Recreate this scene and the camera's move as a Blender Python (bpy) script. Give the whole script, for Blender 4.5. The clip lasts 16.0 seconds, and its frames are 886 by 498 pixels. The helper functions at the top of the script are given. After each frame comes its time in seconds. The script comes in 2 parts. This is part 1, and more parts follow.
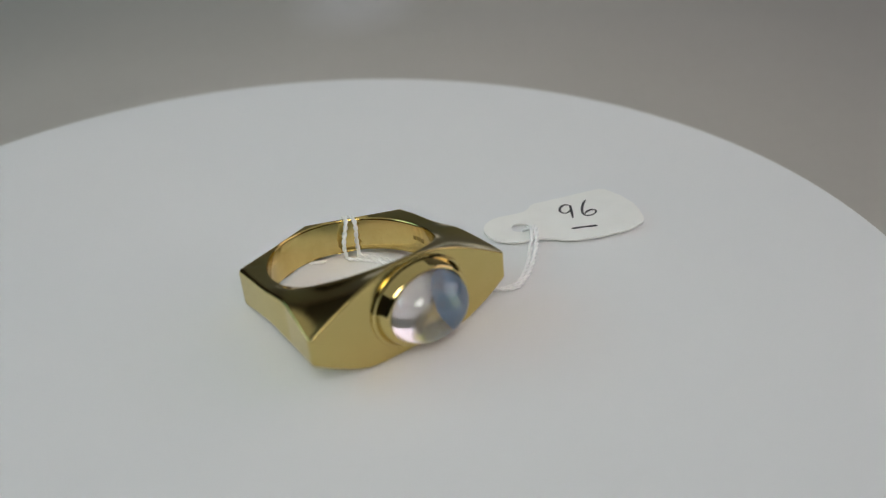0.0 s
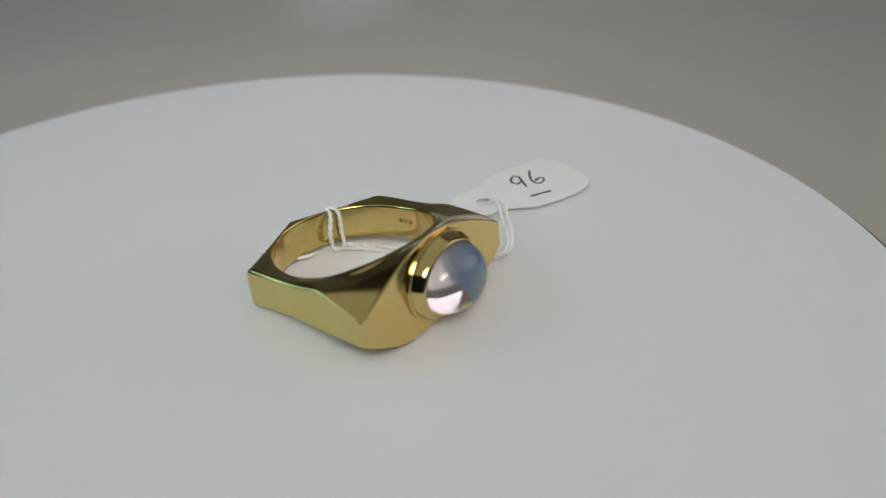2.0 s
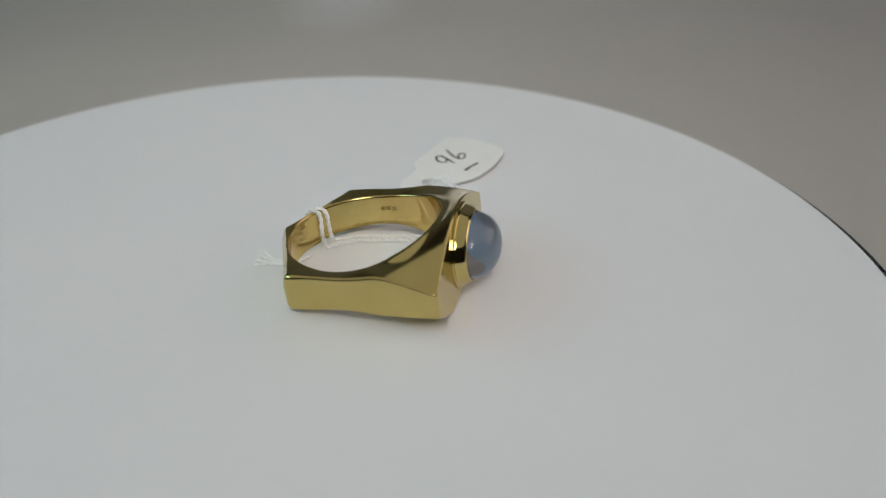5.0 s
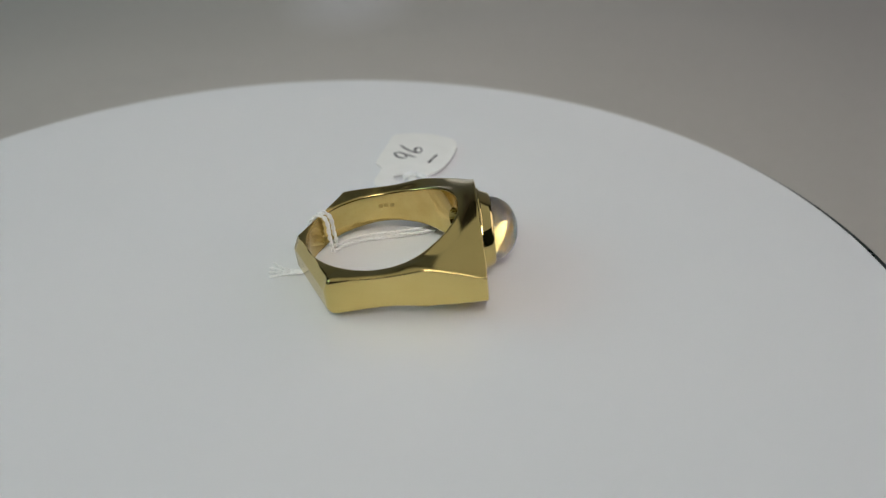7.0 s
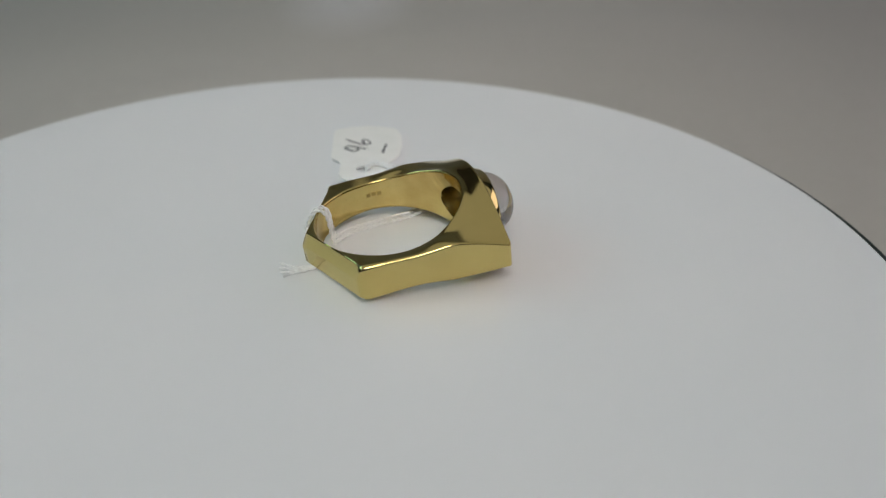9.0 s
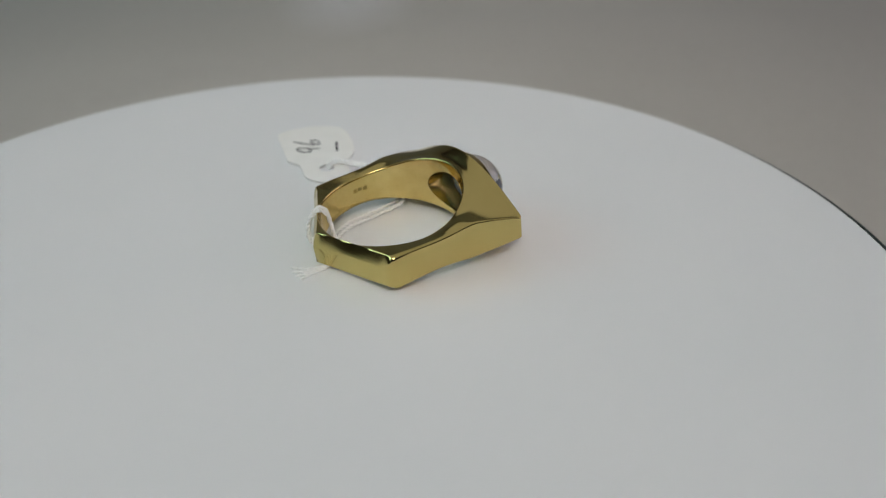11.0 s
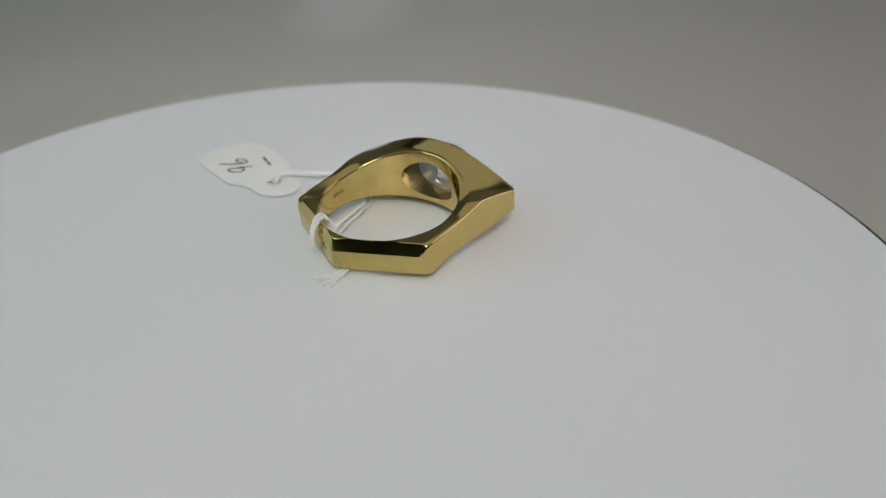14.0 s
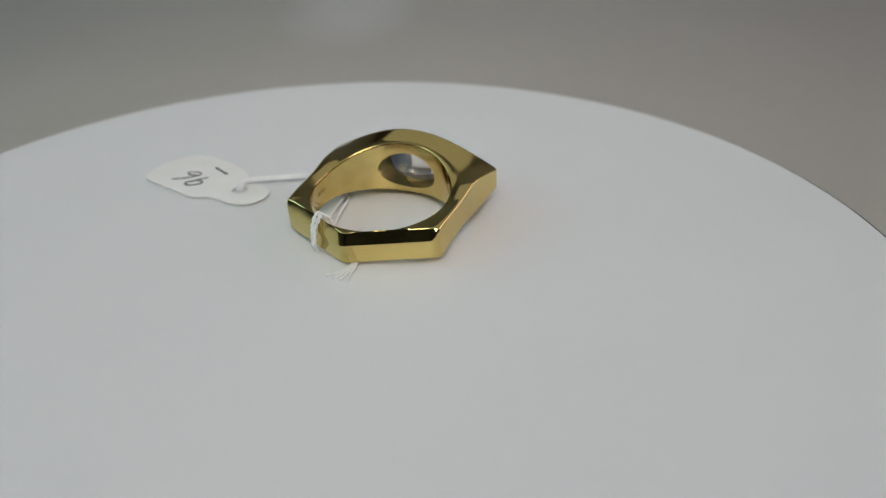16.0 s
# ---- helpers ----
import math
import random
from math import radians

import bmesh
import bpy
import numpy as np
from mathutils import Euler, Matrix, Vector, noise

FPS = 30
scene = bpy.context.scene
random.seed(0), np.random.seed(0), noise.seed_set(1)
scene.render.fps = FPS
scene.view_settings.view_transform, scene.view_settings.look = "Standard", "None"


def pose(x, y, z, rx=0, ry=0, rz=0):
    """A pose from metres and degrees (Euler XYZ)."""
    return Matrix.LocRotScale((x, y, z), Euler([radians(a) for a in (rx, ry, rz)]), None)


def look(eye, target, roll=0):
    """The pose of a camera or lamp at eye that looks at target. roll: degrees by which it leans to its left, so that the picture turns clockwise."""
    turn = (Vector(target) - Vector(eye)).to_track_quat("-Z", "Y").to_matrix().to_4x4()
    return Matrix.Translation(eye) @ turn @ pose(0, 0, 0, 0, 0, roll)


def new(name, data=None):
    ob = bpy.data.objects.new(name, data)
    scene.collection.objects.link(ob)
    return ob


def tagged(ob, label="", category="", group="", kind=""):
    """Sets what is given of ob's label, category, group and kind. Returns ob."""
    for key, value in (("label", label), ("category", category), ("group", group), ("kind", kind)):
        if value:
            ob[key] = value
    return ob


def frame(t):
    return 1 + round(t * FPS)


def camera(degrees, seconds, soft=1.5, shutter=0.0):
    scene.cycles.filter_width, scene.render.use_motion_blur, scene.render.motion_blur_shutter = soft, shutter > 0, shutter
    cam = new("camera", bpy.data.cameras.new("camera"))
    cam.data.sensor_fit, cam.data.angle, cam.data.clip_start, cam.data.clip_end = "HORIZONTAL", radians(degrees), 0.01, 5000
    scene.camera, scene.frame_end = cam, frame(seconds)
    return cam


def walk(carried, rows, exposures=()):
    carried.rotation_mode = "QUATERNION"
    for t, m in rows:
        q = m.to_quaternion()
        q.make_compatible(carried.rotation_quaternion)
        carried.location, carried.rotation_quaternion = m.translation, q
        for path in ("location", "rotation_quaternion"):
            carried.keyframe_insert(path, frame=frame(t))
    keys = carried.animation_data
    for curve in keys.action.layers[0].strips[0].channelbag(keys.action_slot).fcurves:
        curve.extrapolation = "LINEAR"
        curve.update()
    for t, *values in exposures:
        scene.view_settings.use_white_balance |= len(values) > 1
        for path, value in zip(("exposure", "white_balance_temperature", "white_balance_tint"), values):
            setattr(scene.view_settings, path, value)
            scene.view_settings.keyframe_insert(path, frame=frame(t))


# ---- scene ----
cam = camera(60.1, 16.0, soft=1.2)
cam.data.dof.use_dof = True
cam.data.dof.focus_distance = 0.094
cam.data.dof.aperture_fstop = 20


def shot(x, y, z, yaw, pitch, roll):
    """Camera pose from millimetres, heading to the right of +y, downward pitch and roll."""
    return pose(x * 0.001, y * 0.001, z * 0.001, 90 - pitch, 0, -yaw) @ pose(0, 0, 0, 0, 0, -roll)


PATH = [
    (0.0, 14.13, -81.96, 48.61, -0.32, 30.67, 0.88),
    (0.5, 14.65, -81.49, 47.79, -0.04, 30.47, 0.35),
    (1.0, 15.56, -81.98, 47.99, 0.03, 30.56, 0.24),
    (1.5, 16.18, -83.00, 48.70, 0.00, 30.83, 0.13),
    (2.0, 15.87, -82.54, 48.43, 0.12, 30.83, 0.29),
    (2.5, 16.05, -82.02, 48.20, 0.08, 30.98, 0.19),
    (3.0, 17.04, -82.64, 48.49, -0.11, 31.01, 0.08),
    (3.5, 17.46, -82.93, 49.18, 0.17, 31.23, -0.37),
    (4.0, 18.14, -83.35, 49.46, -0.07, 31.08, -0.10),
    (6.5, 17.53, -84.49, 51.68, 0.24, 31.07, -0.47),
    (7.0, 17.12, -82.93, 50.56, 0.11, 30.91, -0.59),
    (7.5, 16.63, -82.82, 50.48, 0.10, 30.88, -0.81),
    (8.0, 17.55, -83.25, 49.99, -0.06, 30.80, -0.56),
    (8.5, 17.14, -82.64, 49.80, 0.14, 30.80, -0.83),
    (9.0, 17.15, -83.63, 50.20, 0.05, 30.80, -0.36),
    (11.5, 16.75, -83.19, 50.58, -0.05, 31.02, 0.26),
    (12.0, 15.87, -83.46, 50.79, 0.09, 30.92, 0.33),
    (12.5, 15.94, -83.14, 49.95, -0.17, 30.47, 0.25),
    (13.0, 16.18, -82.96, 50.19, 0.01, 30.58, 0.40),
    (13.5, 15.97, -83.63, 50.50, 0.12, 30.47, 0.38),
    (14.0, 15.82, -82.75, 50.38, -0.10, 30.52, 0.52),
    (14.5, 15.09, -82.30, 49.85, -0.03, 30.50, 0.60),
    (15.0, 15.32, -82.57, 49.62, -0.06, 30.45, 0.52),
    (15.5, 15.32, -82.86, 50.04, -0.16, 30.49, 0.73),
    (16.0, 15.27, -82.93, 49.34, -0.10, 30.11, 0.70),
]
walk(cam, [(t, shot(*row)) for t, *row in PATH])

# ---- light ----
MM = 0.001
TABLE_Z = -0.036
FLOOR_Z = -0.786
ROOM = (-1.2, 1.5, -1.6, 1.9, FLOOR_Z, 1.75)     # x0, x1, y0, y1, floor, ceiling

world = bpy.data.worlds.new("world")
scene.world = world
world.use_nodes = True
sky = world.node_tree.nodes.new("ShaderNodeTexSky")
sky.sky_type = "NISHITA"
sky.sun_disc = False
sky.sun_elevation, sky.sun_rotation = radians(38), radians(250)
world.node_tree.nodes["Background"].inputs["Strength"].default_value = 0.05
world.node_tree.links.new(sky.outputs["Color"], world.node_tree.nodes["Background"].inputs["Color"])


def area(name, m, w, h, watts, colour):
    lamp = bpy.data.lights.new(name, "AREA")
    lamp.shape, lamp.size, lamp.size_y, lamp.energy, lamp.color = "RECTANGLE", w, h, watts, colour
    ob = new(name, lamp)
    ob.matrix_world = m
    return ob


LAMP = (0.05, -0.06, 0.66, 1.55, 1.4)      # x, y, height over the disc, width and depth of the panel
panel = area("panel_lamp_light", look((LAMP[0], LAMP[1], LAMP[2] - 0.004), (LAMP[0], LAMP[1], 0)), LAMP[3], LAMP[4], 1.5, (1.0, 0.985, 0.94))
panel.data.shape = "ELLIPSE"
# unseen spot added to brighten the hole and cast the glow before the ring
SPOT = (0.03, -0.38, 0.46, 0.15)      # x, y, height and radius of the added round lamp
spot = area("added_spot_light", look(SPOT[:3], (0, 0.065, 0)), SPOT[3] * 2, SPOT[3] * 2, 0.125, (1.0, 0.97, 0.92))
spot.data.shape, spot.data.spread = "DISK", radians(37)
WINDOW = (-0.5, 0.6, 0.5, 1.4)     # y0, y1, z0, z1 of the opening in the west wall
area("window_daylight", look((ROOM[0] - 0.05, 0.05, 0.95), (0, 0.05, 0.95)), 1.08, 0.88, 7.4, (0.50, 0.91, 1.0))
# added pinkish fill behind an opening in the east wall, lifts the right side
FILL_EAST = (-0.2, 1.2, 0.3, 1.4)
area("east_fill_light", look((ROOM[1] + 0.05, 0.5, 0.85), (0, 0.5, 0.85)), 1.38, 1.08, 7.2, (1.0, 0.81, 0.88))
scene.view_settings.exposure = -0.06


# ---- materials ----
def mat(name):
    m = bpy.data.materials.new(name)
    m.use_nodes = True
    nt = m.node_tree
    return m, nt, nt.nodes["Principled BSDF"]


def node(nt, kind, **kw):
    n = nt.nodes.new("ShaderNode" + kind)
    for k, v in kw.items():
        n.inputs[k].default_value = v
    return n


def noise_tex(nt, scale, detail=4.0, rough=0.55):
    c = nt.nodes.new("ShaderNodeTexCoord")
    n = node(nt, "TexNoise", Scale=scale, Detail=detail, Roughness=rough)
    nt.links.new(c.outputs["Object"], n.inputs["Vector"])
    return n


def ramp(nt, source, lo, hi, a=0.3, b=0.7):
    r = nt.nodes.new("ShaderNodeValToRGB")
    e = r.color_ramp.elements
    e[0].position, e[1].position = a, b
    e[0].color, e[1].color = lo, hi
    nt.links.new(source, r.inputs["Fac"])
    return r.outputs["Color"]


def grey(v):
    return (v, v, v, 1)


def surface(name, lo, hi, scale, rough=(0.4, 0.6), metal=0.0, bump=0.0, bump_scale=None, bump_dist=0.0001, **kw):
    """Plain procedural surface: colour and gloss vary with noise at one scale, relief at a finer one."""
    m, nt, p = mat(name)
    n = noise_tex(nt, scale)
    nt.links.new(ramp(nt, n.outputs["Fac"], (*lo, 1), (*hi, 1)), p.inputs["Base Color"])
    n2 = noise_tex(nt, bump_scale or scale * 6, 3.0)
    nt.links.new(ramp(nt, n2.outputs["Fac"], grey(rough[0]), grey(rough[1])), p.inputs["Roughness"])
    p.inputs["Metallic"].default_value = metal
    for k, v in kw.items():
        p.inputs[k.replace("_", " ")].default_value = v
    if bump:
        b = node(nt, "Bump", Strength=bump, Distance=bump_dist)
        nt.links.new(n2.outputs["Fac"], b.inputs["Height"])
        nt.links.new(b.outputs["Normal"], p.inputs["Normal"])
    return m


GOLD_BRIGHT = surface("bright_gold", (0.62, 0.50, 0.19), (0.67, 0.55, 0.225), 160, (0.06, 0.09), 1.0, 0.03, 900, 0.00002)
GOLD_STAMP = surface("darker_gold", (0.40, 0.29, 0.10), (0.52, 0.40, 0.15), 800, (0.3, 0.45), 1.0)
GOLD = surface("polished_gold", (0.61, 0.48, 0.175), (0.66, 0.53, 0.205), 160, (0.11, 0.16), 1.0, 0.12, 380, 0.00005)
GOLD_WORN = surface("gold_inside", (0.63, 0.47, 0.17), (0.72, 0.57, 0.23), 420, (0.09, 0.15), 1.0, 0.2, 260, 0.00006)
DISC_WHITE = surface("white_matt_disc", (0.76, 0.77, 0.775), (0.79, 0.79, 0.79), 22, (0.30, 0.42), 0.0, 0.03, 1200, 0.00002)
PLATTER = surface("dark_green_plastic", (0.006, 0.016, 0.013), (0.010, 0.024, 0.019), 60, (0.25, 0.4))
PLASTIC_DARK = surface("dark_plastic", (0.02, 0.02, 0.021), (0.03, 0.03, 0.03), 60, (0.4, 0.55))
CARD = surface("white_card", (0.84, 0.835, 0.80), (0.88, 0.875, 0.84), 300, (0.35, 0.5), 0.0, 0.15, 2500, 0.00003)
INK = surface("black_ink", (0.012, 0.012, 0.014), (0.03, 0.03, 0.034), 900, (0.4, 0.6))
THREAD = surface("white_cotton_thread", (0.86, 0.86, 0.85), (0.92, 0.92, 0.91), 1500, (0.7, 0.85), 0.0, 0.4, 6000, 0.00003)
TABLE = surface("grey_laminate", (0.46, 0.432, 0.39), (0.51, 0.478, 0.435), 5, (0.42, 0.55), 0.0, 0.05, 300, 0.0001)
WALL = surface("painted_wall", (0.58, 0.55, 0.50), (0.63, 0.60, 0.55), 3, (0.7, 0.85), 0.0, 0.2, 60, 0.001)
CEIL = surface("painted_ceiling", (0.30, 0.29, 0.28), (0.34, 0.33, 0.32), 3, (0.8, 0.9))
# unseen side and south walls, kept dark so the gold's bevels reflect dark
WALL_MID = surface("darkened_side_wall", (0.09, 0.085, 0.08), (0.11, 0.105, 0.10), 3, (0.7, 0.85), 0.0, 0.2, 60, 0.001)
WALL_DARK = surface("dark_reflection_wall", (0.028, 0.027, 0.026), (0.04, 0.038, 0.036), 3, (0.7, 0.85), 0.0, 0.2, 60, 0.001)
FLOOR = surface("dark_floor", (0.08, 0.07, 0.06), (0.12, 0.10, 0.085), 4, (0.4, 0.6))
FRAME = surface("white_paint", (0.7, 0.7, 0.69), (0.75, 0.75, 0.74), 8, (0.4, 0.5))


def painted_glare(material, x, y, rx, ry, colour):
    """A soft-edged pale glare painted into a table top's colour, centred at x, y of the object."""
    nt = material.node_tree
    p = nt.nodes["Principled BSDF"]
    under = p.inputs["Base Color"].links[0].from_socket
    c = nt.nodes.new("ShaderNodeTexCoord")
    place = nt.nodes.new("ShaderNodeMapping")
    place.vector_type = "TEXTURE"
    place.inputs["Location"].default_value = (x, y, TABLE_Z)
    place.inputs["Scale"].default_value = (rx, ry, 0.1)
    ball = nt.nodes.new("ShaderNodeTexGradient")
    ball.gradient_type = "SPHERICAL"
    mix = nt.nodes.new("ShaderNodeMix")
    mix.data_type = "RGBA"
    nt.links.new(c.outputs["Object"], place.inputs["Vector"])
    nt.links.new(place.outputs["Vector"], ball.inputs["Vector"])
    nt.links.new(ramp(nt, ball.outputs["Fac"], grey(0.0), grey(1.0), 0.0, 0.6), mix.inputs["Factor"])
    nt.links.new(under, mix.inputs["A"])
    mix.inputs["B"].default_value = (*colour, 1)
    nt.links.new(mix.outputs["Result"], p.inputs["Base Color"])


# stands in for a bright reflection in the laminate
painted_glare(TABLE, -0.128, -0.04, 0.036, 0.085, (0.60, 0.57, 0.55))


def stone_materials():
    m, nt, p = mat("moonstone")
    n = noise_tex(nt, 300)
    nt.links.new(ramp(nt, n.outputs["Fac"], (0.93, 0.90, 0.85, 1), (0.96, 0.93, 0.89, 1)), p.inputs["Base Color"])
    p.inputs["Roughness"].default_value = 0.03
    p.inputs["IOR"].default_value = 1.52
    p.inputs["Transmission Weight"].default_value = 0.89
    s, nt, p = mat("moonstone_sheen")
    out = nt.nodes["Material Output"]
    nt.nodes.remove(p)
    n = noise_tex(nt, 420, 5.0)
    glow = node(nt, "BsdfGlossy", Roughness=0.5)
    c = nt.nodes.new("ShaderNodeTexCoord")
    axis = nt.nodes.new("ShaderNodeSeparateXYZ")
    nt.links.new(c.outputs["Object"], axis.inputs[0])
    mul = nt.nodes.new("ShaderNodeMath")
    mul.operation = "MULTIPLY_ADD"
    mul.inputs[1].default_value, mul.inputs[2].default_value = 125.0, 0.2
    nt.links.new(axis.outputs["Y"], mul.inputs[0])
    add = nt.nodes.new("ShaderNodeMath")
    nt.links.new(mul.outputs[0], add.inputs[0])
    nt.links.new(n.outputs["Fac"], add.inputs[1])
    nt.links.new(ramp(nt, add.outputs[0], (0.46, 0.39, 0.47, 1), (0.05, 0.27, 0.62, 1), 0.55, 1.0), glow.inputs["Color"])
    through_light = node(nt, "BsdfTranslucent", Color=(0.50, 0.58, 0.74, 1))
    both = node(nt, "MixShader", Fac=0.25)
    nt.links.new(glow.outputs[0], both.inputs[1])
    nt.links.new(through_light.outputs[0], both.inputs[2])
    clear = node(nt, "BsdfTransparent", Color=(0.95, 0.94, 0.93, 1))
    mix = node(nt, "MixShader", Fac=0.32)
    nt.links.new(ramp(nt, add.outputs[0], grey(0.04), grey(0.9), 0.55, 1.0), mix.inputs["Fac"])
    nt.links.new(clear.outputs[0], mix.inputs[1])
    nt.links.new(both.outputs[0], mix.inputs[2])
    nt.links.new(mix.outputs[0], out.inputs["Surface"])
    return m, s


MOONSTONE, SHEEN = stone_materials()


# ---- mesh helpers ----
def link(name, bm, material, parent=None, label="", smooth=None, soft=((), 0)):
    """Links a bmesh as one object. smooth: the angle in degrees past which edges stay sharp; soft: edges with an angle of their own."""
    me = bpy.data.meshes.new(name)
    bmesh.ops.recalc_face_normals(bm, faces=bm.faces)
    if smooth is not None:
        for f in bm.faces:
            f.smooth = True
        for e in bm.edges:
            if len(e.link_faces) == 2 and e.calc_face_angle(0) > radians(smooth):
                e.smooth = False
        for e in soft[0]:
            e.smooth = len(e.link_faces) < 2 or e.calc_face_angle(0) < radians(soft[1])
    bm.to_mesh(me)
    bm.free()
    me.materials.append(material)
    ob = new(name, me)
    ob.parent = parent
    if label:
        ob["label"] = label
    return ob


def part(name, bm, material, parent, label="", smooth=None):
    return link(name, bm, material, parent, label, smooth)


def box(bm, x0, x1, y0, y1, z0, z1, bevel=0.0):
    v = bmesh.ops.create_cube(bm, size=1)["verts"]
    for p in v:
        p.co = ((x0 + x1) / 2 + p.co.x * (x1 - x0), (y0 + y1) / 2 + p.co.y * (y1 - y0), (z0 + z1) / 2 + p.co.z * (z1 - z0))
    if bevel:
        es = {e for p in v for e in p.link_edges}
        bmesh.ops.bevel(bm, geom=list(es), offset=bevel, segments=2, affect="EDGES", profile=0.7)
    return bm


def loft(bm, rings, closed=True, cap0=False, cap1=False):
    """Bridges rings of points, each closed on itself; closed: the last joins the first."""
    vs = [[bm.verts.new(p) for p in r] for r in rings]
    n = len(vs[0])
    for i in range(len(vs) if closed else len(vs) - 1):
        a, b = vs[i], vs[(i + 1) % len(vs)]
        for k in range(n):
            bm.faces.new((a[k], a[(k + 1) % n], b[(k + 1) % n], b[k]))
    if cap0:
        bm.faces.new(vs[0][::-1])
    if cap1:
        bm.faces.new(vs[-1])
    return vs


def lathe(profile, n=96, centre=(0, 0), shell=False):
    """A turned body about z from (radius, height) rows; a zero radius closes it."""
    bm = bmesh.new()
    rings = []
    for r, z in profile:
        rings.append([(centre[0] + max(r, 1e-6) * math.cos(2 * math.pi * k / n), centre[1] + max(r, 1e-6) * math.sin(2 * math.pi * k / n), z) for k in range(n)])
    loft(bm, rings, closed=shell, cap0=not shell, cap1=not shell)
    return bm


def tube(bm, pts, radius, sides=8, taper=None):
    """A tube along points."""
    pts = [Vector(p) for p in pts]
    rings = []
    side = None
    for i, p in enumerate(pts):
        d = (pts[min(i + 1, len(pts) - 1)] - pts[max(i - 1, 0)]).normalized()
        if side is None:
            side = d.orthogonal().normalized()
        side = (side - d * side.dot(d)).normalized()
        up = d.cross(side)
        r = radius * (taper(i / (len(pts) - 1)) if taper else 1)
        rings.append([p + side * math.cos(2 * math.pi * k / sides) * r + up * math.sin(2 * math.pi * k / sides) * r for k in range(sides)])
    loft(bm, rings, closed=False, cap0=True, cap1=True)


def spline(ctrl, n):
    """Catmull-Rom through the control points."""
    c = [Vector(p) for p in ctrl]
    c = [2 * c[0] - c[1]] + c + [2 * c[-1] - c[-2]]
    out = []
    for i in range(1, len(c) - 2):
        for k in range(n):
            t = k / n
            a, b, d, e = c[i - 1], c[i], c[i + 1], c[i + 2]
            out.append(0.5 * (2 * b + (d - a) * t + (2 * a - 5 * b + 4 * d - e) * t * t + (3 * b - a - 3 * d + e) * t ** 3))
    out.append(c[-2])
    return out


def lerp_table(rows, x):
    """Smooth (Catmull-Rom) interpolation in rows of (x, value)."""
    n = len(rows)
    if x <= rows[0][0]:
        return rows[0][1]
    for i in range(n - 1):
        x0, v0 = rows[i]
        x1, v1 = rows[i + 1]
        if x <= x1:
            h = x1 - x0
            t = (x - x0) / h
            m0 = (v1 - rows[i - 1][1]) / (x1 - rows[i - 1][0]) * h if i else (0.0 if x0 == 0 else v1 - v0)
            m1 = (rows[i + 2][1] - v0) / (rows[i + 2][0] - x0) * h if i + 2 < n else (0.0 if x1 == 180 else v1 - v0)
            return (2 * t ** 3 - 3 * t * t + 1) * v0 + (t ** 3 - 2 * t * t + t) * m0 + (3 * t * t - 2 * t ** 3) * v1 + (t ** 3 - t * t) * m1
    return rows[-1][1]


# ---- the room ----
def structure(name, bm, material, label):
    ob = link(name, bm, material)
    return tagged(ob, label, name.split("_")[0], kind="structure")


def build_room():
    x0, x1, y0, y1, z0, z1 = ROOM
    structure("floor", box(bmesh.new(), x0 - 0.1, x1 + 0.1, y0 - 0.1, y1 + 0.1, z0 - 0.1, z0), FLOOR, "dark brown floor of the room")
    structure("ceiling", box(bmesh.new(), x0 - 0.1, x1 + 0.1, y0 - 0.1, y1 + 0.1, z1, z1 + 0.1), CEIL, "plain grey painted ceiling of the room")
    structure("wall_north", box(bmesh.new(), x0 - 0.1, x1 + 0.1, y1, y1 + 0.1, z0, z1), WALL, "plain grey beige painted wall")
    # the dark south wall stands in for the dark figure behind the camera
    structure("wall_south", box(bmesh.new(), x0 - 0.1, x1 + 0.1, y0 - 0.1, y0, z0, z1), WALL_DARK, "unseen dark wall added behind the camera to darken reflections")
    # the east opening only lets the added fill in
    for name, a, b, hole in (("wall_east", x1, x1 + 0.1, FILL_EAST), ("wall_west", x0 - 0.1, x0, WINDOW)):
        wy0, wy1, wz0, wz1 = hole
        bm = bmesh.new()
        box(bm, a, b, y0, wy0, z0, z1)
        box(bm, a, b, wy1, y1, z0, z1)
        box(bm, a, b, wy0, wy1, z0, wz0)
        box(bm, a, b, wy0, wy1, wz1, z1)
        structure(name, bm, WALL_MID, "unseen dark grey wall with an opening for light")


def build_lamp():
    x, y, z, w, d = LAMP
    lamp = new("panel_lamp")
    lamp.location = (x, y, z)
    tagged(lamp, "broad oval panel lamp hanging above the turntable", "lamp")
    def oval(rows):
        bm = lathe(rows, 96)
        for v in bm.verts:
            v.co = (v.co.x * w / 2, v.co.y * d / 2, v.co.z)
        return bm
    part("housing", oval([(0, 0.004), (1.01, 0.004), (1.02, 0.008), (1.02, 0.026), (1.01, 0.03), (0, 0.03)]), PLASTIC_DARK, lamp, "", 40)
    part("diffuser", oval([(0, 0.0), (1.0, 0.0), (1.0, 0.0035), (0, 0.0035)]), FRAME, lamp, "white diffuser", 40)
    for sx in (-0.2, 0.2):
        bm = bmesh.new()
        tube(bm, [(sx, 0, 0.03), (sx, 0, ROOM[5] - z)], 0.002, 8)
        part("cable", bm, PLASTIC_DARK, lamp)


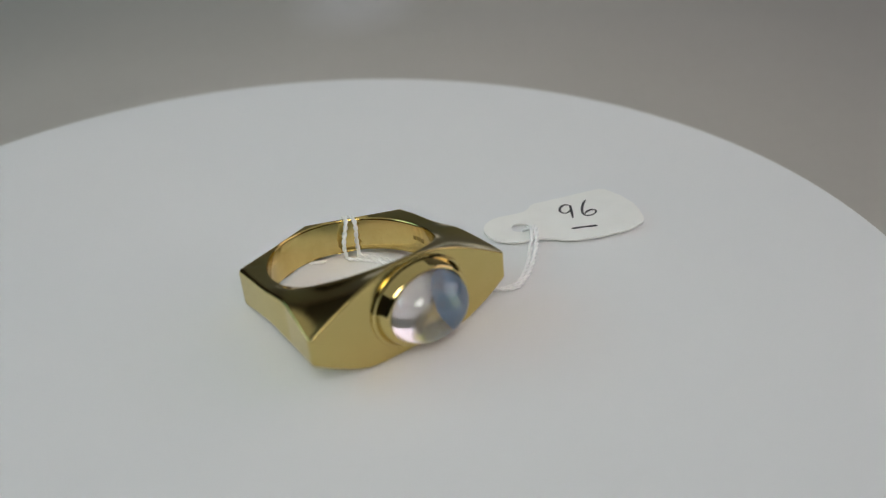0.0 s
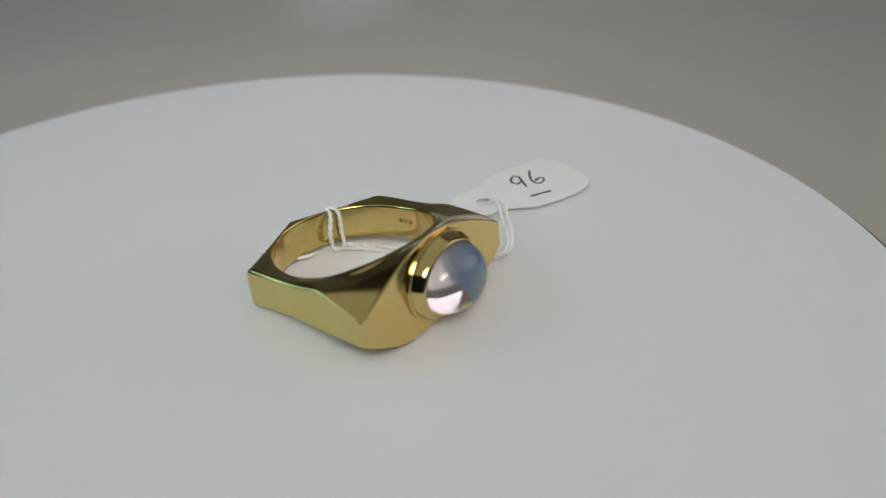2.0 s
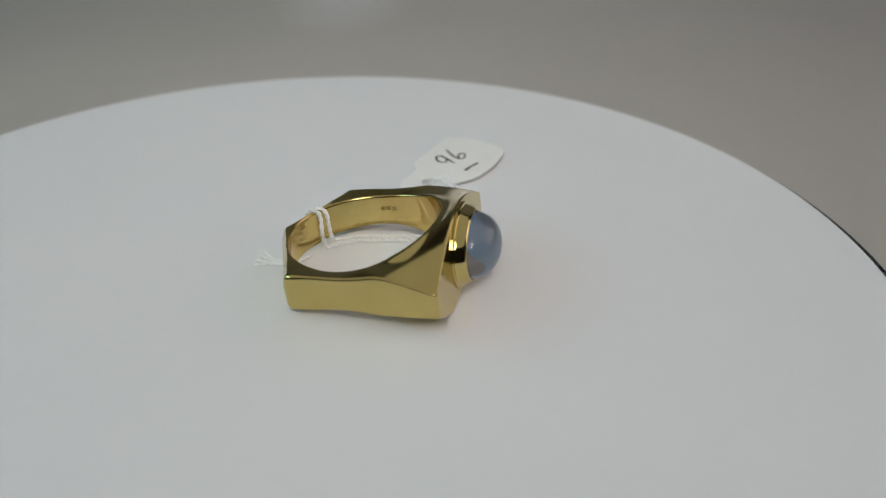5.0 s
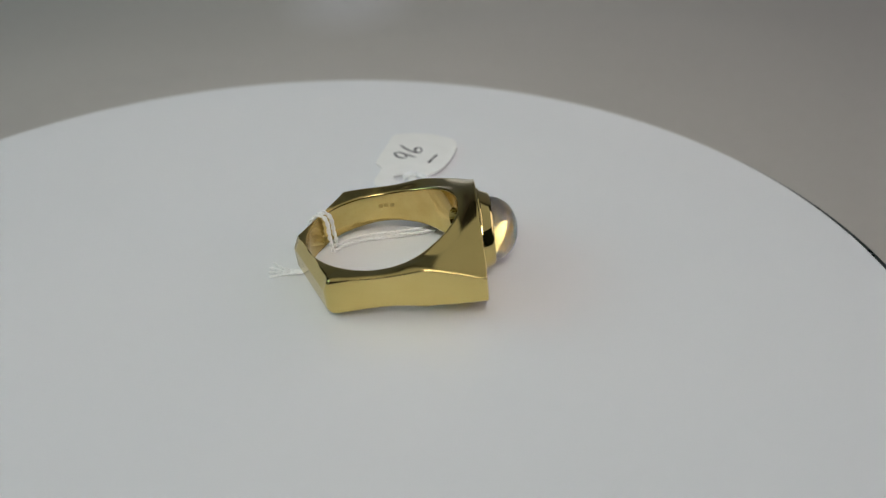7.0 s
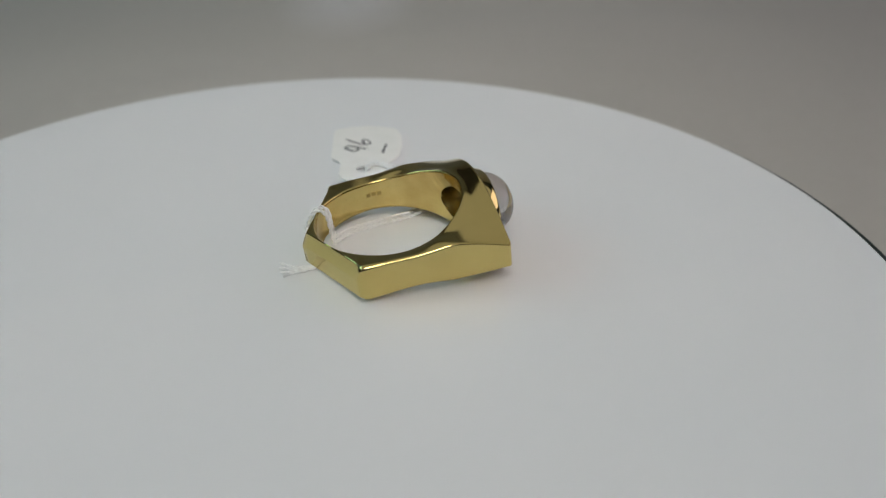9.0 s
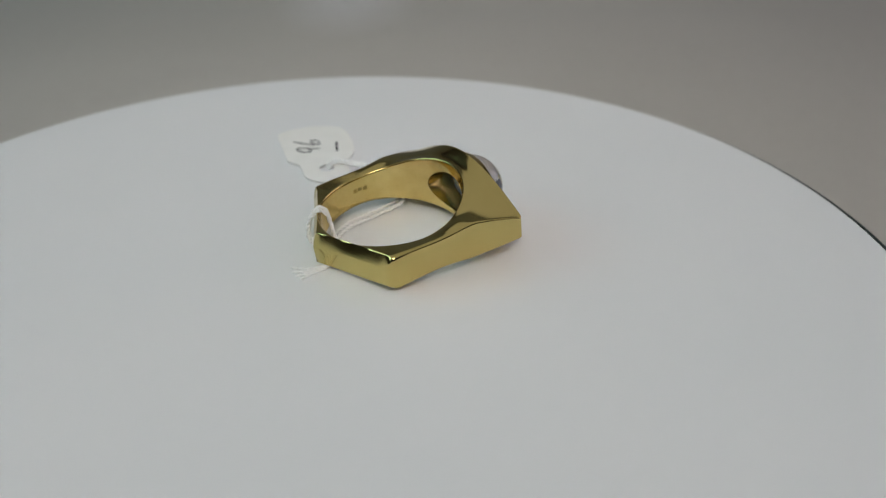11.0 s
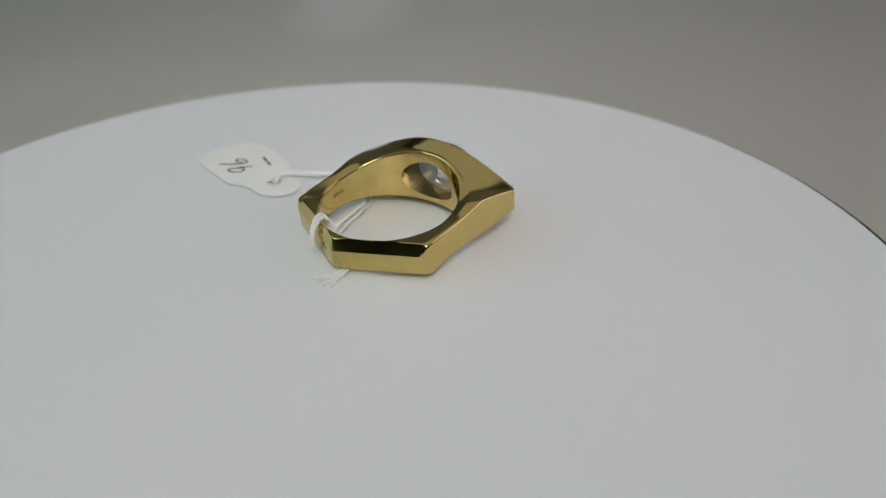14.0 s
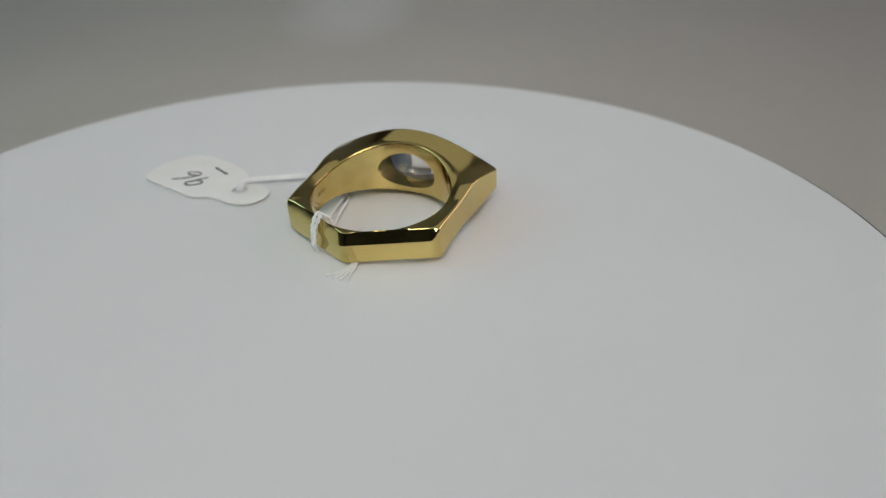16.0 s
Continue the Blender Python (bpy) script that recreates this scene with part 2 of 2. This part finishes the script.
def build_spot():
    """An added, unseen round lamp head on a rod from above, open towards the ring."""
    lamp = new("added_spot")
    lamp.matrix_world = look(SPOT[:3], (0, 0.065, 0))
    tagged(lamp, "small round dark spot lamp added out of view, aimed at the turntable", "lamp")
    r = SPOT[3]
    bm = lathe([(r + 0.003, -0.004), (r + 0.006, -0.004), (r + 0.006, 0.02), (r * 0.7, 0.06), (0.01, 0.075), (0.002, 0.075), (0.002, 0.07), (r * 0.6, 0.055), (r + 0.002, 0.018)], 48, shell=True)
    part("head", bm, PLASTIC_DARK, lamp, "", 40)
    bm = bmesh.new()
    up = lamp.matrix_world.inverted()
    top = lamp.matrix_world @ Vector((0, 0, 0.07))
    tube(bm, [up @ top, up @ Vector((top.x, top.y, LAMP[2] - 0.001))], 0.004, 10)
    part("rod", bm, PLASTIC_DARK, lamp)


def build_table():
    table = new("table")
    table.location = (0.1, 0.35, 0)
    tagged(table, "grey beige laminate table under the turntable", "table")
    part("tabletop", box(bmesh.new(), -0.55, 0.55, -0.6, 0.75, TABLE_Z - 0.028, TABLE_Z, 0.003), TABLE, table)
    for sx in (-0.48, 0.48):
        for sy in (-0.53, 0.67):
            part("leg", box(bmesh.new(), sx - 0.03, sx + 0.03, sy - 0.03, sy + 0.03, FLOOR_Z, TABLE_Z - 0.028, 0.003), FRAME, table)


# ---- turntable and disc, millimetres ----
SPIN = (0.0, 7.56, 0.012, -0.0016)      # degrees turned at t seconds, as a polynomial


def spun(t):
    return SPIN[0] + SPIN[1] * t + SPIN[2] * t * t + SPIN[3] * t ** 3


def scaled(bm, s=MM, offset=(0, 0, 0)):
    for v in bm.verts:
        v.co = (v.co + Vector(offset)) * s
    return bm


def build_turntable_parts():
    table = new("turntable")
    tagged(table, "small round motorised turntable with a dark green rim", "turntable")
    z = TABLE_Z / MM
    part("platter", scaled(lathe([(0, -4.0), (69.6, -4.0), (70.4, -3.3), (70.4, -0.9), (70.25, -0.5), (69.9, -0.33), (0, -0.33)], 180, (0.2, -3.9))), PLATTER, table, "dark green platter with a smooth rim", 30)
    part("base", scaled(lathe([(0, z), (62, z), (63, z + 1), (63, -8), (60, -5.2), (0, -5.2)], 96)), PLASTIC_DARK, table, "dark plastic base", 30)
    return table


def build_disc():
    bm = lathe([(0, -0.33), (69.95, -0.33), (70.05, -0.26), (70.05, -0.08), (69.95, 0.0), (0, 0.0)], 220, (-0.21, -3.08))
    disc = link("display_disc", scaled(bm), DISC_WHITE, smooth=30)
    return tagged(disc, "round matt white display disc on the turntable", "disc")


# ---- the ring: x towards the stone, z across the band, millimetres ----
HOLE = (0.8, 9.2, 9.2)            # centre x, half axes
HEAD_X = 12.35
EYE_W = 12.12
TIP_R = 0.5                       # rounding of the face's side tips


def eye(y):
    """Height of the eye-shaped face over and under the middle plane at y."""
    u = (y / EYE_W) ** 2
    low = 5.7 - 4.2 * u
    return 5.55 - 0.67 * (math.sqrt(y * y + 64) - 8), low - 0.5 * (low - 4.7 + math.sqrt((low - 4.7) ** 2 + 0.1))


# heights over and under the middle plane: (hole angle or x, over, under)
INNER_H = [(0, 4.4, 3.45), (20, 4.2, 3.3), (45, 3.45, 2.8), (68, 2.55, 2.3), (92, 2.1, 2.0), (118, 2.12, 2.05), (180, 2.2, 2.1)]
SIDE_H = [(-5.0, 2.36, 2.2), (-1.5, 2.30, 1.85), (1.5, 2.30, 1.72), (3.5, 2.46, 1.85), (5.0, 2.64, 2.05), (6.2, 2.74, 2.15)]
TIP_H = [(0.0, 1.3, 1.6), (0.22, 1.66, 1.75), (0.6, 2.24, 1.95), (1.0, 2.74, 2.15)]


def shoulder(x, y):
    """Height of the sloping shoulder face that falls from the eye's upper edge to the hole and the side tips."""
    u = math.sqrt(y * y + 0.8) / EYE_W
    return eye(y)[0] + 0.03 + (HEAD_X - x) * (-0.7 + 0.92 * u)


def lookup(rows, x):
    return lerp_table([(r[0], r[1]) for r in rows], x), lerp_table([(r[0], r[2]) for r in rows], x)


def ring_stations():
    """Rows for one half (y < 0), head to back: hole angle, outer x, y, ridge inset, ridge and outer height over, the same under."""
    rows = []
    n = 30
    for i in range(n + 1):
        y = -(EYE_W - TIP_R) * i / n
        up, dn = eye(y)
        rows.append((44 * i / n, HEAD_X, y, 0.2, up + 0.03, up - 0.18, dn + 0.03, dn - 0.3))
    up0, dn0 = eye(EYE_W - TIP_R)
    for i in range(1, 6):
        t = i / 6
        c = radians(90 * t)
        up, dn = up0 + (TIP_H[0][1] - up0) * t ** 0.8, dn0 + (TIP_H[0][2] - dn0) * t
        rows.append((44 + 4 * t, HEAD_X - TIP_R + TIP_R * math.cos(c), -EYE_W + TIP_R - TIP_R * math.sin(c), 0.2, up, up - 0.18, dn, dn - 0.3))
    for i in range(13):
        t = i / 12
        up, dn = lookup(TIP_H, t)
        rows.append((48 + 20 * t, HEAD_X - TIP_R - (6.0 - TIP_R) * t, -EYE_W + 0.8 * t, 0.2 + 0.2 * t, up + 0.03, up - 0.15 - 0.1 * t, dn + 0.03, dn - 0.3))
    for i in range(1, 25):
        t = i / 24
        x = 6.2 - 10.65 * t
        up, dn = lookup(SIDE_H, x)
        soften = max(0.0, t - 0.8) / 0.2
        rows.append((68 + 49 * t, x, -11.32 + 0.38 * t, 0.4 + 0.2 * soften, up + 0.03 - 0.05 * soften, up - 0.26 - 0.3 * soften, dn + 0.1, dn - 0.35))
    for k, q, inset, h2, k2 in ((117.2, 13, 0.62, 1.7, 1.8), (117.5, 26, 0.66, 1.55, 1.75), (117.8, 40, 0.7, 1.25, 1.75), (118.1, 54, 0.76, 0.9, 1.75)):
        c = radians(q)
        rows.append((k, -4.51 - 1.3 * math.sin(c), -9.64 - 1.3 * math.cos(c), inset, 2.34 - 0.1 * q / 54, h2, 2.2, k2))
    for i in range(13):
        t = 0.045 + 0.955 * i / 12
        rows.append((118.5 + 61.5 * i / 12, -5.48 - 4.77 * t, -10.58 + 10.58 * t, 0.82, 2.26 - 0.02 * t, 0.62, 2.15, 1.75))
    return rows


def ring_section(row, mirror):
    a, ox, oy, inset, h1, h2, k1, k2 = row
    up, dn = lookup(INNER_H, a)
    ix, iy = HOLE[0] + HOLE[1] * math.cos(radians(a)), -HOLE[2] * math.sin(radians(a))
    d = Vector((ox - ix, oy - iy)).normalized()
    w = (Vector((ox, oy)) - Vector((ix, iy))).length

    if a <= 68:
        top = shoulder(ox - d.x * inset, oy - d.y * inset)
        h1, h2 = top, top - (h1 - h2)

    def side(hi, r1, r2, sign):
        ridge = w - inset
        out = [(0.0, hi - 0.32), (0.02, hi - 0.16), (0.08, hi - 0.04), (0.18, hi)]
        far = r1 - shoulder(ix + d.x * ridge, iy + d.y * ridge)
        for q in range(1, 12):
            p = q / 12
            u = 0.18 + (ridge - 0.18) * p
            flat = hi + (r1 - hi) * p
            if sign > 0 and a < 92:
                # a cove: level beside the hole, then up onto the shoulder
                cove = min(1.0, u / min(1.45, 0.8 * ridge))
                cove = cove * cove * (3 - 2 * cove)
                face = shoulder(ix + d.x * u, iy + d.y * u) + far * p * p
                k = min(1.0, (92 - a) / 30)
                flat += (hi + (face - hi) * cove - flat) * k * k * (3 - 2 * k)
            out.append((u, flat))
        drop = r1 - r2
        if inset < 0.68:
            bend = ((0.0, 0.0), (0.5, 0.13), (0.87, 0.5), (1.0, 1.0))
        else:
            bend = ((0.0, 0.0), (0.13, 0.09), (0.9, 0.9), (1.0, 1.08))
        out += [(ridge + inset * p, r1 - drop * q) for p, q in bend]
        return [(ix + d.x * u, iy + d.y * u, sign * h) for u, h in out]

    pts = side(up, h1, h2, 1) + side(dn, k1, k2, -1)[::-1]
    if mirror:
        pts = [(x, -y, z) for x, y, z in pts]
    return pts


BEZEL = (0.45, 0.25)               # centre y and z of bezel and stone


def oval_body(rows, n=72, cy=0.0, cap=True, cz=0.0):
    """Oval rings about x from rows of (x, half width y, half height z)."""
    bm = bmesh.new()
    rings = [[(x, cy + ry * math.cos(2 * math.pi * k / n), cz + rz * math.sin(2 * math.pi * k / n)) for k in range(n)] for x, ry, rz in rows]
    loft(bm, rings, closed=not cap, cap0=cap, cap1=cap)
    return bm


def build_ring():
    ring = new("finger_ring")
    tagged(ring, "polished yellow gold ring with an oval moonstone, lying on its side", "ring")
    half = ring_stations()
    loop = [ring_section(r, False) for r in half] + [ring_section(r, True) for r in half[-2:0:-1]]
    bm = bmesh.new()
    vs = loft(bm, loop)
    station = {v: i for i, r in enumerate(vs) for v in r}
    across = [e for e in bm.edges if station[e.verts[0]] == station[e.verts[1]]]
    band = link("band", scaled(bm), GOLD, None, "", 62, soft=(across, 46))
    # the oval opening behind the stone goes through the head
    cut = link("cut", scaled(oval_body([(8.0, 4.3, 2.75), (13.5, 4.3, 2.75)], 56, 0.3, True, 0.1)), GOLD)
    boo = band.modifiers.new("opening", "BOOLEAN")
    boo.object, boo.operation, boo.solver = cut, "DIFFERENCE", "EXACT"
    me = bpy.data.meshes.new_from_object(band.evaluated_get(bpy.context.evaluated_depsgraph_get()))
    band.modifiers.clear()
    band.data = me
    # the finger side is worn duller
    me.materials.append(GOLD_WORN)
    for p in me.polygons:
        c = p.center / MM
        if abs(p.normal.z) < 0.25 and ((c.x - HOLE[0]) / HOLE[1]) ** 2 + (c.y / HOLE[2]) ** 2 < 1.005:
            p.material_index = 1
    bpy.data.objects.remove(cut)
    band.parent = ring
    flat = band.modifiers.new("normals", "WEIGHTED_NORMAL")
    flat.weight, flat.keep_sharp = 90, True
    bez = [(12.05, 4.3, 3.0), (12.05, 5.92, 4.8), (12.52, 5.92, 4.8), (12.6, 5.87, 4.74), (12.63, 5.74, 4.6), (12.65, 5.62, 4.5), (12.78, 5.58, 4.46), (13.2, 5.38, 4.27), (13.55, 5.22, 4.15), (13.75, 5.08, 4.05), (13.86, 4.9, 3.93), (13.88, 4.72, 3.82), (13.84, 4.62, 3.75), (13.7, 4.56, 3.71), (12.9, 4.5, 3.68)]
    part("bezel", scaled(oval_body(bez, 96, BEZEL[0], False, BEZEL[1])), GOLD_BRIGHT, ring, "stepped gold bezel", 28)
    rows = [(12.5, 3.6, 2.9), (12.6, 4.3, 3.45), (12.9, 4.46, 3.64), (13.6, 4.52, 3.68)]
    for i in range(1, 15):
        s = i / 15
        c = math.cos(s * math.pi / 2)
        rows.append((13.6 + 3.3 * math.sin(s * math.pi / 2), 4.52 * c ** 0.92, 3.68 * c ** 0.92))
    rows.append((16.9, 0.05, 0.04))
    stone = part("stone", scaled(oval_body(rows, 64, BEZEL[0], True, BEZEL[1])), MOONSTONE, ring, "clear moonstone cabochon with a blue sheen", 50)
    bm = bmesh.new()
    n = 40
    rings = []
    for s in (0.98, 0.8, 0.6, 0.4, 0.2, 0.02):
        rings.append([(12.85 + 0.35 * (1 - s * s), BEZEL[0] + 2.35 + 1.75 * s * math.cos(2 * math.pi * k / n), BEZEL[1] - 0.1 + 2.3 * s * math.sin(2 * math.pi * k / n)) for k in range(n)])
    loft(bm, rings, closed=False, cap1=True)
    part("sheen", scaled(bm), SHEEN, stone, "milky blue inner sheen", 60)
    # the worn maker's stamp inside the band, as bars of darker, rougher gold
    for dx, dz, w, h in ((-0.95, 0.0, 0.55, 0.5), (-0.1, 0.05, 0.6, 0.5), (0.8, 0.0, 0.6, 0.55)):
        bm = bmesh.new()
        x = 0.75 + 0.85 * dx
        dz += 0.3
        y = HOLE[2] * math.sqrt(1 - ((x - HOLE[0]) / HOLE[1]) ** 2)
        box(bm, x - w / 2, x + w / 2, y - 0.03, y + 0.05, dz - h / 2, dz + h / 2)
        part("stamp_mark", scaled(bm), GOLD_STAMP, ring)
    return ring


# ---- the price tag and its thread, millimetres in the disc's plane ----
TAG = (2.3, 24.4, 11.5)     # eyelet in the ring's plan, lean of the tag from +y


def card_outline():
    """Body with a slightly bowed far end, a waist and a rounded eyelet end."""
    pts = [(5.0, -5.5), (8.6, -6.0), (12.6, -6.0), (14.9, -5.3), (15.7, -4.4), (16.4, -2.2), (16.7, -0.4), (16.4, 2.4), (15.5, 4.7), (15.0, 5.2), (14.2, 5.35), (9.5, 5.35), (4.6, 5.3), (3.9, 5.0), (3.1, 4.2), (2.2, 3.75), (1.2, 3.7)]
    for k in range(0, 15):
        a = radians(80 + 205 * k / 14)
        pts.append((-1.0 + 3.85 * math.cos(a), 0.25 + 3.5 * math.sin(a)))
    return pts + [(1.4, -3.5), (2.4, -4.0), (3.6, -4.9)]


def card_z(x):
    return 0.3 + 0.0014 * max(x, 0) ** 2


def build_tag():
    tag = new("price_tag")
    tagged(tag, "small white card price tag tied on by white thread", "price tag")
    bm = bmesh.new()
    outer = card_outline()
    hole = [(1.25 * math.cos(2 * math.pi * k / 20), 1.15 * math.sin(2 * math.pi * k / 20)) for k in range(20)]
    ov = [bm.verts.new((x, y, 0)) for x, y in outer]
    hv = [bm.verts.new((x, y, 0)) for x, y in hole]
    es = [bm.edges.new((l[i], l[(i + 1) % len(l)])) for l in (ov, hv) for i in range(len(l))]
    bmesh.ops.triangle_fill(bm, edges=es, use_beauty=True)
    bmesh.ops.subdivide_edges(bm, edges=[e for e in bm.edges if e.calc_length() > 3], cuts=3, use_grid_fill=True)
    bmesh.ops.triangulate(bm, faces=bm.faces)
    got = bmesh.ops.extrude_face_region(bm, geom=list(bm.faces))
    top = {v for v in got["geom"] if isinstance(v, bmesh.types.BMVert)}
    for v in bm.verts:
        v.co.z = card_z(v.co.x) + (0.22 if v in top else 0)
    part("card", scaled(bm), CARD, tag, "white card with a round eyelet", 40)
    return tag


def pen_stroke(bm, ctrl, width=0.29):
    """A flat ink stroke on the card that swells and thins along its way."""
    line = spline([(x, y, 0) for x, y in ctrl], 8)
    rows = []
    for i, p in enumerate(line):
        d = (line[min(i + 1, len(line) - 1)] - line[max(i - 1, 0)]).normalized()
        s = i / (len(line) - 1)
        w = width * (0.5 + 0.1 * math.sin(9 * s)) * min(1.0, 0.55 + 6 * s, 0.45 + 5 * (1 - s))
        side = Vector((-d.y, d.x, 0)) * w
        rows.append([(q.x, q.y, card_z(q.x) + 0.22 + h) for q, h in ((p - side, 0.006), (p + side, 0.006), (p + side, 0.03), (p - side, 0.03))])
    loft(bm, rows, closed=False, cap0=True, cap1=True)


def build_text(tag):
    nine = [(8.75, 2.75), (8.2, 3.2), (7.3, 2.75), (6.75, 1.8), (7.1, 1.1), (7.9, 1.35), (8.6, 2.2), (8.75, 2.75), (8.3, 1.6), (7.8, 0.5), (7.4, -0.45)]
    six = [(11.45, 3.25), (10.6, 2.4), (9.7, 1.2), (9.2, 0.1), (9.35, -0.6), (10.1, -0.75), (10.95, -0.3), (11.1, 0.25), (10.6, 0.5), (9.9, 0.3), (9.4, -0.1)]
    for ctrl in (nine, six):
        bm = bmesh.new()
        pen_stroke(bm, ctrl)
        part("digit", scaled(bm), INK, tag, "handwritten black digit")
    bm = bmesh.new()
    pen_stroke(bm, [(5.85, -2.85), (7.5, -3.1), (9.25, -3.5)], 0.36)
    part("underline", scaled(bm), INK, tag, "short black pen line")


def twine(name, ctrl, tag, radius=0.30, label=""):
    """Two-ply twisted thread along control points."""
    line = spline(ctrl, 26)
    bm = bmesh.new()
    for ply in (0, 1):
        pts = []
        run = 0.0
        for i, p in enumerate(line):
            d = (line[min(i + 1, len(line) - 1)] - line[max(i - 1, 0)]).normalized()
            if i:
                run += (p - line[i - 1]).length
            s = d.orthogonal().normalized() if abs(d.z) > 0.95 else d.cross(Vector((0, 0, 1))).normalized()
            u = d.cross(s)
            a = run * 3.6 + ply * math.pi
            pts.append(p + (s * math.cos(a) + u * math.sin(a)) * radius * 0.55)
        tube(bm, pts, radius * 0.62, 7)
    return part(name, scaled(bm), THREAD, tag, label, 60)


def place_on_disc():
    """The ring's and tag's rest poses on the disc at t = 0."""
    heading = -50.9
    base = pose(3.34 * MM, -9.36 * MM, 0, 0, 0, heading)
    ring_rest = base @ pose(0, 0, 3.38 * MM, 0, -6.4, 0)
    tag_rest = base @ pose(TAG[0] * MM, TAG[1] * MM, 0, 0, 0, 90 - TAG[2])
    return base, ring_rest, tag_rest


build_room()
build_table()
build_lamp()
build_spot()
turntable = build_turntable_parts()
display_disc = build_disc()
finger_ring = build_ring()
price_tag = build_tag()
build_text(price_tag)
BASE, RING_REST, TAG_REST = place_on_disc()


def build_threads():
    """White thread looped over the band and run to the tag's eyelet, drawn in the ring's plan."""
    thread = new("thread")
    tagged(thread, "white twisted cotton thread looped round the gold band", "thread")
    for e, y0, y1, y2 in ((0.0, 4.5, 4.25, 3.1), (0.35, 5.0, 5.0, 4.7)):
        twine("loop", [(-8.6 + e, y0, 0.4), (-9.1 + e, y0, 1.6), (-8.9 + e, y0, 3.4), (-8.2 + e, y1, 4.7), (-7.3 + e, y1, 5.0), (-6.55 + e, (y1 + y2) / 2, 4.3), (-6.25 + e, y2, 2.4), (-5.9 + e, y2, 0.5)], thread, 0.25)
    for k, o in enumerate((-0.5, 0.5)):
        twine("strand", [(-5.9, 4.0 + o * 1.4, 0.4), (-4.4, 5.4 + o, 0.34), (-2, 6.7 + o, 0.34), (2.6, 7.8 + o, 0.34), (6.4, 9.0 + o, 0.34), (10.0, 11.8 + o * 0.6, 0.34), (11.6 + o * 0.5, 14.6, 0.5), (10.2 + o * 0.6, 17.9, 0.7), (7.3 + o * 0.6, 21.6 + o * 0.4, 0.9), (5.3 + o * 0.4, 23.8 + o * 0.4, 1.1), (3.9, 24.9 + o * 0.5, 1.05), (2.9, 24.9 + o * 0.5, 0.5), (2.7, 24.7 + o * 0.4, 0.2)], thread, 0.25)
    for o in (-1.0, -0.35, 0.3, 1.0):
        twine("tail", [(-7.2, 0.8 + o * 0.2, 0.3), (-8.6, -0.9 + o * 0.25, 0.28), (-9.8, -1.3 + o * 0.35, 0.28), (-11.6, -1.25 + o * 0.7, 0.3), (-13.4 + 0.3 * o * o, -0.9 + o * 1.6, 0.35)], thread, 0.15)
    return thread


thread = build_threads()


# ---- what turns ----
def motions():
    times = [i * 0.5 for i in range(33)]
    turned = [(t, pose(0, 0, 0, 0, 0, spun(t))) for t in times]
    walk(turntable, turned)
    walk(display_disc, turned)
    walk(finger_ring, [(t, m @ RING_REST) for t, m in turned])
    walk(thread, [(t, m @ BASE) for t, m in turned])
    # the card creeps round on its eyelet
    walk(price_tag, [(t, m @ TAG_REST @ pose(0, 0, 0, 0, 0, -6.0 * (1 - t / 16) ** 1.4)) for t, m in turned])


motions()
